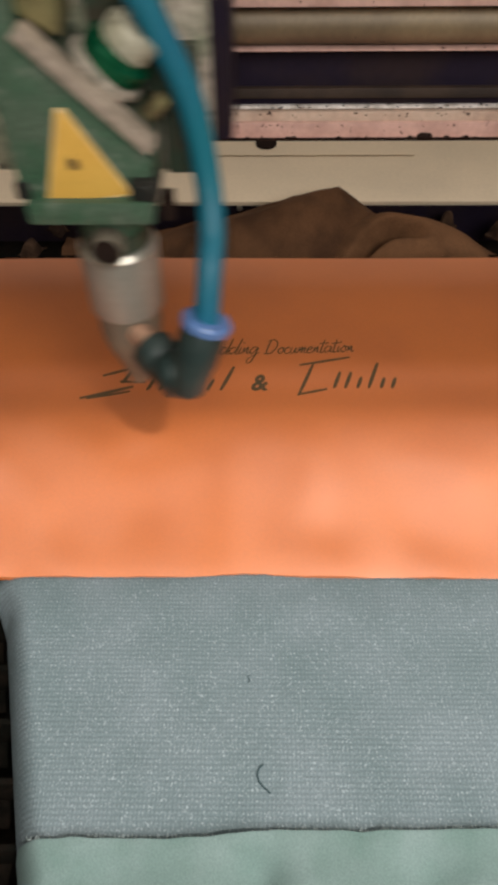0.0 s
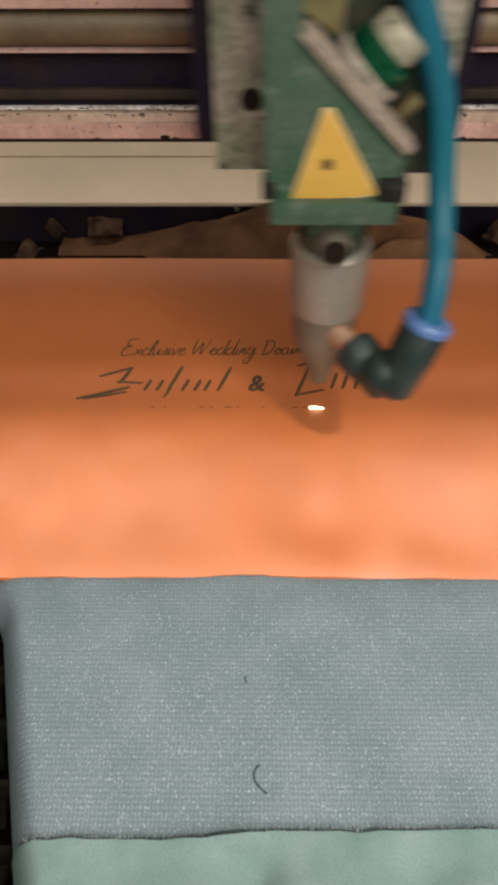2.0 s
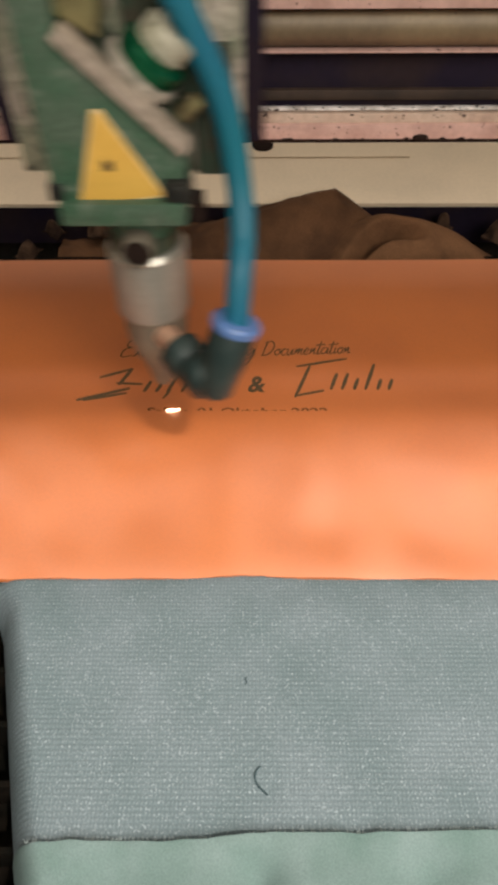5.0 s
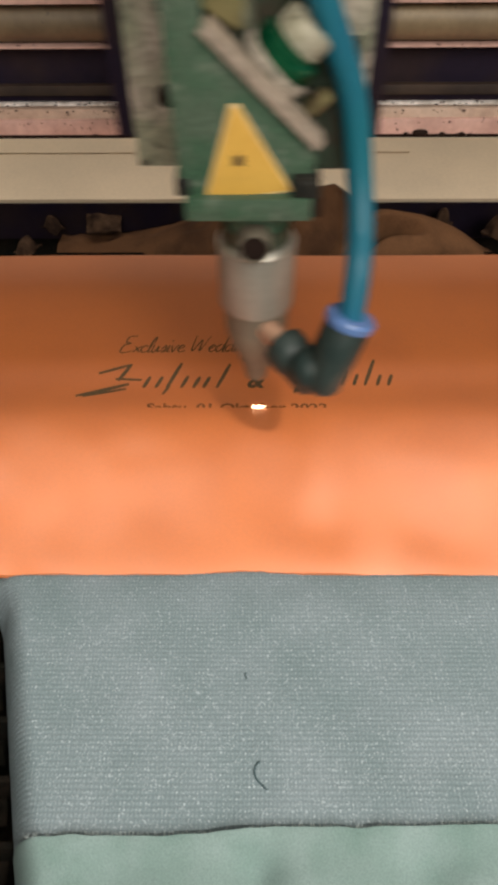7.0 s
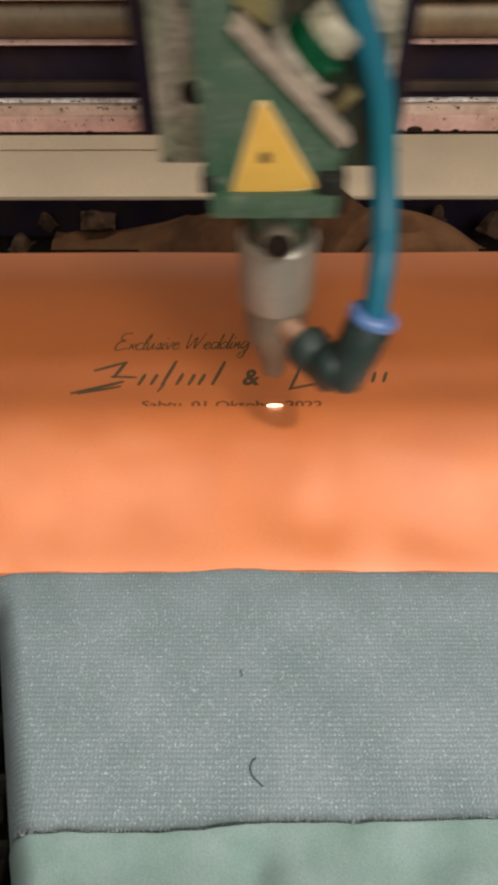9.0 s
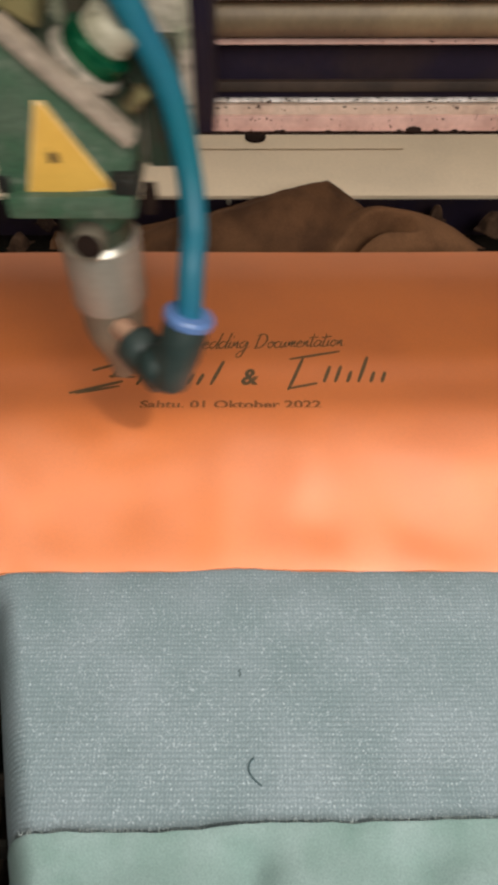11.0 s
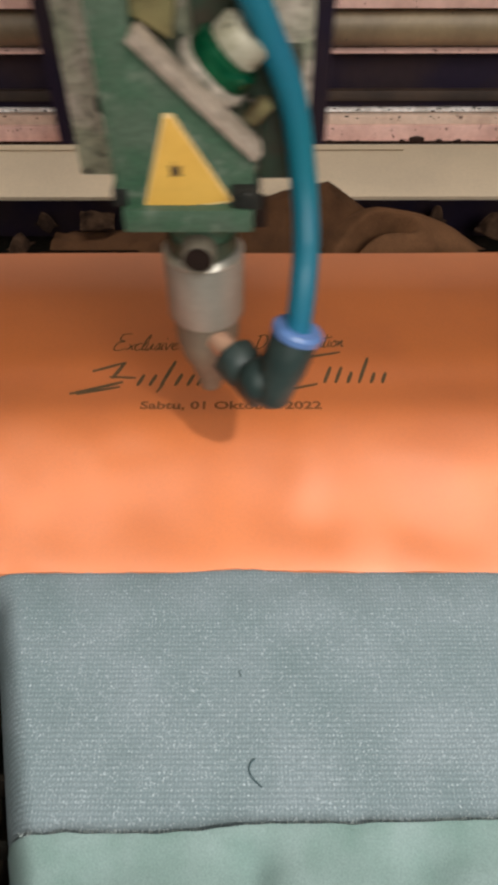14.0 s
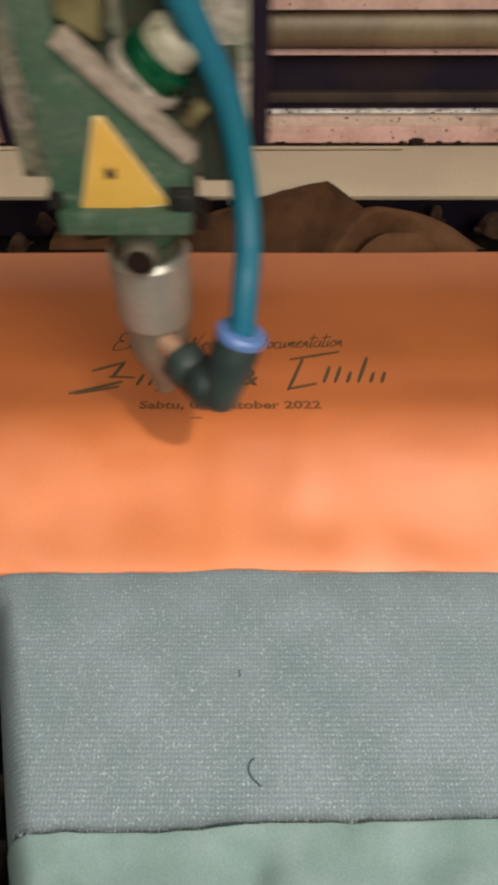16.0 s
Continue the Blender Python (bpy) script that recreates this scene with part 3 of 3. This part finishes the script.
# ---- the laser head ----
def head():
    h = thing("laser_head", "green laser head with a metal nozzle and a blue air hose", "laser head")
    part("bearing_block", bm_box(-0.0450, 0.0395, 0.0172, 0.0545, 0.1150, 0.19, 0.001), M_DARK, h, "dark carriage block")
    plate = part("back_plate", bm_box(-0.0385, 0.0335, 0.011, 0.0170, 0.1080, 0.22, 0.0008), M_PLATE, h, "mottled grey aluminium back plate")
    # Flat near-black discs, with the shade of the holes in their colour.
    for x in (-0.0270, 0.0255):
        part("plate_hole", bm_lathe([(0.0001, 0), (0.0036, 0), (0.0036, 0.0006), (0.0001, 0.0006)], 20, along((x, 0.0108, 0.1308), (x, 0.0118, 0.1308))), M_SOOT_SHADE, plate)
    part("housing", bm_prism([(-0.0225, 0.1135), (0.0165, 0.1135), (0.0170, 0.1262), (-0.0140, 0.1575), (-0.0140, 0.22), (-0.0260, 0.22)], "y", -0.016, 0.0107, 0.0007),
         M_GREEN, h, "green painted mirror housing")
    part("flange", bm_box(-0.0213, 0.0165, -0.0195, 0.018, 0.1068, 0.1142, 0.0012), M_GREEN, h)
    # Dark boxes in place of the shaded gaps at both flange ends.
    x = 0.0145
    gap_box = join(bm_box(x - 0.0044, x + 0.0040, -0.0184, -0.0100, 0.1135, 0.1205, 0.0008),
                 bm_lathe([(0.0001, 0), (0.0022, 0), (0.0026, 0.0004), (0.0026, 0.003), (0.0001, 0.003)], 20, along((x, -0.0196, 0.1170), (x, -0.0100, 0.1170))))
    part("gap_box_right", gap_box, M_GAP_BLACK, h, "near-black box with a screw, put where a gap is dark")
    part("gap_box_left", bm_box(-0.0238, -0.0196, -0.0172, -0.0100, 0.1140, 0.1190, 0.0006), M_GAP_BLACK, h, "near-black box put where a gap is dark")
    # mirror plate on the slanting face, its ring and thumb knob
    n = Vector((0.7, 0, 0.714))
    d = Vector((0.714, 0, -0.7))
    bar = bm_prism([(-0.0148, 0.1592), (0.0166, 0.1280), (0.0190, 0.1304), (-0.0122, 0.1614)], "y", -0.0185, -0.0105, 0.0008)
    mirror = part("mirror_plate", bar, M_BAR, h, "worn grey metal mirror plate")
    c = Vector((0.0044, -0.0010, 0.1440))
    part("pale_washer", bm_lathe([(0.0108, 0), (0.0112, 0.0006), (0.0112, 0.0014), (0.0104, 0.003)], 40, along(c, c + n)), M_PLATE, mirror)
    part("green_ring", bm_lathe([(0.0094, 0.003), (0.0098, 0.0036), (0.0098, 0.0080), (0.0086, 0.0088)], 40, along(c, c + n)), M_GREEN_ANO, mirror, "shiny green anodised ring")
    knob = bm_lathe([(0.0060, 0.0088), (0.0076, 0.0094), (0.0078, 0.0150), (0.0068, 0.0160), (0.0034, 0.0162), (0.0032, 0.0150)], 40, along(c, c + n))
    for k, v in enumerate(knob.verts):
        if 40 <= k < 120 and k % 2:
            axis = c + n * (v.co - c).dot(n)
            v.co = axis + (v.co - axis) * 0.94
    part("knob", knob, M_KNOB, mirror, "pale knurled thumb knob")
    part("mirror_block", bm_prism([(-0.0138, 0.1620), (-0.0040, 0.1560), (-0.0020, 0.1720), (-0.0100, 0.22), (-0.0138, 0.22)], "y", -0.010, 0.0108, 0.001), M_BRASS, h,
         "yellowish metal mirror block")
    part("back_block", bm_prism([(0.0000, 0.1500), (0.0195, 0.1316), (0.0225, 0.1262), (0.0255, 0.1300), (0.0250, 0.1480), (0.0190, 0.1640), (0.0190, 0.2100), (-0.0020, 0.2100)], "y", 0.0070, 0.0107, 0.0006),
         M_NECK, h, "dark green block behind the mirror plate")
    a = c + d * 0.0165
    part("mirror_seat", bm_prism([(-0.0140, 0.1575), (0.0160, 0.1275), (0.0178, 0.1292), (-0.0125, 0.1600)], "y", -0.0101, 0.0105, 0.0005), M_NECK, h, "dark green seat under the mirror plate")
    # Dark green box over the lower right of the back plate.
    part("plate_box", bm_box(0.0185, 0.0305, 0.0066, 0.0106, 0.1092, 0.1480, 0.0008), M_NECK, h, "dark green box beside the housing")
    part("stop_block", bm_box(0.0166, 0.0206, -0.0050, 0.0030, 0.0990, 0.1062, 0.0006), M_SOOT_SHADE, h, "small black stop block")
    part("spring_screw", bm_lathe([(0.0022, -0.002), (0.0026, 0.0), (0.0026, 0.006), (0.0018, 0.0066)], 16, along(a, a + n)), M_BRASS, mirror)
    # warning sticker: a yellow triangle with a faded sign
    st = part("warning_sticker", bm_prism([(-0.0151, 0.1122), (0.0096, 0.1156), (-0.0051, 0.1396), (-0.0069, 0.1396)], "y", -0.0166, -0.0160, 0.0002), M_STICKER, h,
              "yellow triangular laser warning sticker")
    part("sticker_edge", bm_prism([(-0.0158, 0.1114), (0.0108, 0.1150), (-0.0048, 0.1408), (-0.0073, 0.1408)], "y", -0.0163, -0.01602), M_STICKER_EDGE, h, "pale edge of the warning sticker")
    sign = bmesh.new()
    for k in range(8):
        b = bm_box(-0.0003, 0.0003, -0.01675, -0.0165, 0.0003, 0.0022 if k % 2 else 0.0016)
        b.transform(pose(-0.0052, 0, 0.1248) @ Matrix.Rotation(k * math.pi / 4, 4, "Y"))
        me = bpy.data.meshes.new("tmp")
        b.to_mesh(me)
        b.free()
        sign.from_mesh(me)
        bpy.data.meshes.remove(me)
    b = bm_lathe([(0.0001, 0), (0.0012, 0), (0.0012, 0.0003), (0.0001, 0.0003)], 16, along((-0.0052, -0.01685, 0.1248), (-0.0052, -0.0165, 0.1248)))
    ray = bm_box(-0.00015, 0.00015, -0.01675, -0.0165, 0.0012, 0.0030)
    ray.transform(pose(-0.0052, 0, 0.1248, 0, -6, 0))
    part("printed_star", join(sign, b, ray), M_SIGN, st, "small faded black star", smooth=0)
    # lens tube and nozzle
    part("neck", bm_lathe([(0.0105, 0.0945), (0.0105, 0.1068)], 40), M_GREEN, h, "dark green neck")
    tube = part("lens_tube", bm_lathe([(0.0115, 0.0625), (0.0131, 0.0625), (0.0134, 0.0630), (0.0134, 0.0875), (0.0110, 0.0876)], 64), M_TUBE, h, "matt grey metal lens tube")
    part("tube_rim", bm_lathe([(0.0134, 0.0876), (0.0135, 0.0879), (0.0124, 0.0898), (0.0110, 0.0899)], 64), M_CHROME, tube, "bright turned metal rim")
    part("tube_neck", bm_lathe([(0.0116, 0.0897), (0.0116, 0.0956)], 48), M_NECK, h, "dark green metal neck")
    m = along((-0.0006, -0.0166, 0.0948), (-0.0006, -0.0060, 0.0948))
    part("set_screw_rim", bm_lathe([(0.0046, 0.0), (0.0052, 0.0), (0.0055, 0.0006), (0.0055, 0.0104), (0.0046, 0.0104), (0.0046, 0.0)], 32, m, caps=False), M_NOZZLE, tube, "dull metal screw boss")
    # Solid plug, coloured near-black for the shade within the boss.
    part("set_screw_hole", bm_lathe([(0.0001, 0.0010), (0.0046, 0.0010), (0.0046, 0.0100), (0.0001, 0.0100)], 32, m), M_SOOT_SHADE, tube, "dark screw hole")
    part("nozzle", bm_lathe([(0.0022, 0.0238), (0.0036, 0.0239), (0.0042, 0.0246), (0.0055, 0.0310), (0.0072, 0.0368), (0.0098, 0.0430), (0.0112, 0.0490), (0.0117, 0.0545), (0.0118, 0.0628)], 64), M_NOZZLE, h,
         "dull brass nozzle tapering to a narrow tip")
    # air fitting and hose
    s0, s1 = Vector((0.0035, -0.0090, 0.0570)), Vector((0.0205, -0.0300, 0.0500))
    part("stub", bm_lathe([(0.0036, 0.0), (0.0042, 0.0005), (0.0042, 0.0120)], 24, along(s0, s1)), M_STUB, h, "coppery threaded stub")
    e0 = s0 + (s1 - s0).normalized() * 0.0085
    v0, v1 = Vector((0.0220, -0.0325, 0.0495)), Vector((0.0300, -0.0275, 0.0730))
    knee = bmesh.new()
    bmesh.ops.create_icosphere(knee, subdivisions=2, radius=0.0084, matrix=Matrix.Translation((0.0190, -0.0285, 0.0545)))
    elbow = join(knee, bm_lathe([(0.0066, 0.0), (0.0084, 0.0012), (0.0084, 0.0075), (0.0076, 0.0085), (0.0074, 0.019), (0.0060, 0.021)], 8, along(e0, s1)),
                 bm_lathe([(0.0034, -0.002), (0.0070, 0.0015), (0.0074, 0.0100), (0.0080, 0.0140), (0.0080, 0.0250), (0.0070, 0.0262)], 10, along(v0, v1)))
    bmesh.ops.bevel(elbow, geom=[e for e in elbow.edges if len(e.link_faces) == 2 and e.calc_face_angle(0) > 0.5], offset=0.0005, segments=2, affect="EDGES")
    fit = part("elbow_fitting", elbow, M_BLACK, h, "black plastic push-in elbow fitting")
    part("collar", bm_lathe([(0.0070, 0.0258), (0.0083, 0.0262), (0.0085, 0.0284), (0.0077, 0.0295), (0.0046, 0.0295)], 40, along(v0, v1)), M_COLLAR, fit, "blue release collar")
    hose = [(0.0290, -0.0278, 0.0700), (0.0308, -0.0272, 0.0760), (0.0322, -0.0210, 0.0905), (0.0330, -0.0110, 0.0990), (0.0318, -0.0030, 0.1132), (0.0276, 0.0000, 0.1362),
            (0.0198, 0.0000, 0.1555), (0.0105, -0.0010, 0.1760), (0.0030, 0.0000, 0.2050), (0.0020, 0.0040, 0.2300)]
    part("air_hose", bm_pipe(hose, 0.0042, 20, 8), M_HOSE, h, "glossy blue air hose")
    return h


# ---- writing that the laser burns in, row by row ----
ROWS = 14
DATE_TOP, DATE_LOW = 0.0077, 0.0026


def date_rows():
    cu = bpy.data.curves.new("date", "FONT")
    cu.body = "Sabtu, 01 Oktober 2022"
    cu.size, cu.resolution_u, cu.offset = 1.0, 3, 0.03
    tmp = new("date", cu)
    bpy.context.view_layer.update()
    me = bpy.data.meshes.new_from_object(tmp)
    bpy.data.objects.remove(tmp)
    co = np.array([v.co[:] for v in me.vertices])
    x0, x1, y0, y1 = co[:, 0].min(), co[:, 0].max(), 0.0, co[:, 1].max()
    out = []
    for k in range(ROWS):
        bm = bmesh.new()
        bm.from_mesh(me)
        for v in bm.verts:
            v.co = Vector((-0.0476 + 0.0789 * (v.co.x - x0) / (x1 - x0), DATE_LOW + (DATE_TOP - DATE_LOW) * (v.co.y - y0) / (y1 - y0), 0))
        hi = DATE_TOP - (DATE_TOP - DATE_LOW) * k / ROWS
        lo = DATE_TOP - (DATE_TOP - DATE_LOW) * (k + 1) / ROWS if k < ROWS - 1 else -0.01
        bmesh.ops.bisect_plane(bm, geom=bm.verts[:] + bm.edges[:] + bm.faces[:], plane_co=(0, hi, 0), plane_no=(0, 1, 0), clear_outer=True)
        bmesh.ops.bisect_plane(bm, geom=bm.verts[:] + bm.edges[:] + bm.faces[:], plane_co=(0, lo, 0), plane_no=(0, -1, 0), clear_outer=True)
        bmesh.ops.triangulate(bm, faces=bm.faces[:])
        for v in bm.verts:
            v.co.z = flap_height(v.co.x, v.co.y)
        out.append(tagged(part("engraved_row", bm, M_SCORCH, smooth=0), "burnt row of the engraved date", "engraving", "rows of the date"))
    h = flap_height(-0.0228, -0.0029)
    dash = bm_box(-0.0252, -0.0202, -0.0033, -0.0027, h - 0.0003, h + 0.00015, 0.0001)
    return out, tagged(part("engraved_dash", dash, M_SCORCH), "short burnt dash below the date", "engraving")


def spark():
    bm = bmesh.new()
    for x, r in ((0.0, 0.0006), (0.0022, 0.0005)):
        bmesh.ops.create_icosphere(bm, subdivisions=2, radius=r, matrix=pose(x, 0, 0))
    return tagged(part("spark", bm, M_SPARK), "white-hot spark where the laser burns the leather", "spark")


# ---- how the gantry and the head run ----
RIGHT, LEFT = 41.5, -55.0
TURNS = [(-0.05, LEFT), (0.39, RIGHT), (0.81, LEFT), (1.24, RIGHT), (1.645, LEFT), (2.09, RIGHT), (2.52, LEFT), (2.95, RIGHT), (3.40, LEFT), (3.83, RIGHT), (4.26, LEFT),
         (4.67, RIGHT), (5.09, LEFT), (5.50, RIGHT), (5.92, LEFT), (6.33, RIGHT), (6.74, LEFT), (7.20, RIGHT), (7.60, LEFT), (8.04, RIGHT), (8.48, -56.8), (8.86, RIGHT),
         (9.26, LEFT), (9.71, RIGHT), (10.15, LEFT), (10.60, RIGHT), (11.04, LEFT), (11.525, RIGHT), (11.845, LEFT), (12.42, RIGHT), (12.81, LEFT),
         (13.00, -17.5), (13.20, -33), (13.30, -18), (13.42, -33), (13.56, -15), (13.70, -37), (13.82, -12), (13.92, -11), (13.97, -11.5), (14.12, -35), (14.25, -13), (14.40, -37), (14.58, -7.5), (14.71, -37.5), (14.80, -36),
         (15.01, 0), (15.17, -38), (15.41, 1), (15.645, -40), (15.81, 2), (16.03, -37)]


def head_x(t):
    for (t0, a), (t1, b) in zip(TURNS, TURNS[1:]):
        if t <= t1:
            break
    u = min(1.0, max(0.0, (t - t0) / (t1 - t0)))
    e = 0.10                                     # part of the way spent speeding up, and slowing down
    v = 1 / (1 - e)
    s = v * u * u / (2 * e) if u < e else (1 - v * (1 - u) ** 2 / (2 * e) if u > 1 - e else v * (u - e / 2))
    return (a + (b - a) * s) / 1000


def head_y(t):
    return float(np.interp(t, [0, 8, 13.65, 14.0, 14.5, 16], [0.0010, 0.0012, 0.0007, -0.0058, -0.0067, -0.0074]))


def spark_y(t):
    return float(np.interp(t, [0, 12.6, 13.6, 14.0, 16], [0.0075, 0.0030, 0.0026, -0.0028, -0.0034]))


def motions():
    steps = [k / 30 for k in range(0, 481)]
    walk(HEAD, [(t, pose(head_x(t), head_y(t), 0)) for t in steps])
    walk(GANTRY, [(t, pose(0, head_y(t), 0)) for t in (0, 4, 8, 12, 13.65, 13.8, 14.0, 14.5, 15.2, 16)])
    for k, row in enumerate(BURNT):
        t = 0.2 + 12.3 * k / ROWS
        walk(row, [(0, pose(0, 0, -0.0010)), (t, pose(0, 0, -0.0010)), (t + 0.1, pose(0, 0, 0.0002)), (16, pose(0, 0, 0.0002))])
    walk(DASH, [(0, pose(0, 0, -0.0010)), (14.2, pose(0, 0, -0.0010)), (14.4, pose(0, 0, 0.0002)), (16, pose(0, 0, 0.0002))])
    rows = []
    for t in steps:
        x, y = head_x(t), spark_y(t)
        lit = (-0.044 < x < 0.031) if t < 12.8 else (14.1 < t < 15.15 and abs(x + 0.020) < 0.008)
        rows.append((t, pose(x, y, 0.0006 if lit else -0.0050)))
    walk(SPARK, rows)


room()
bed()
pouch()
loose_threads()
cloths()
scraps()
GANTRY = gantry()
HEAD = head()
BURNT, DASH = date_rows()
SPARK = spark()
motions()
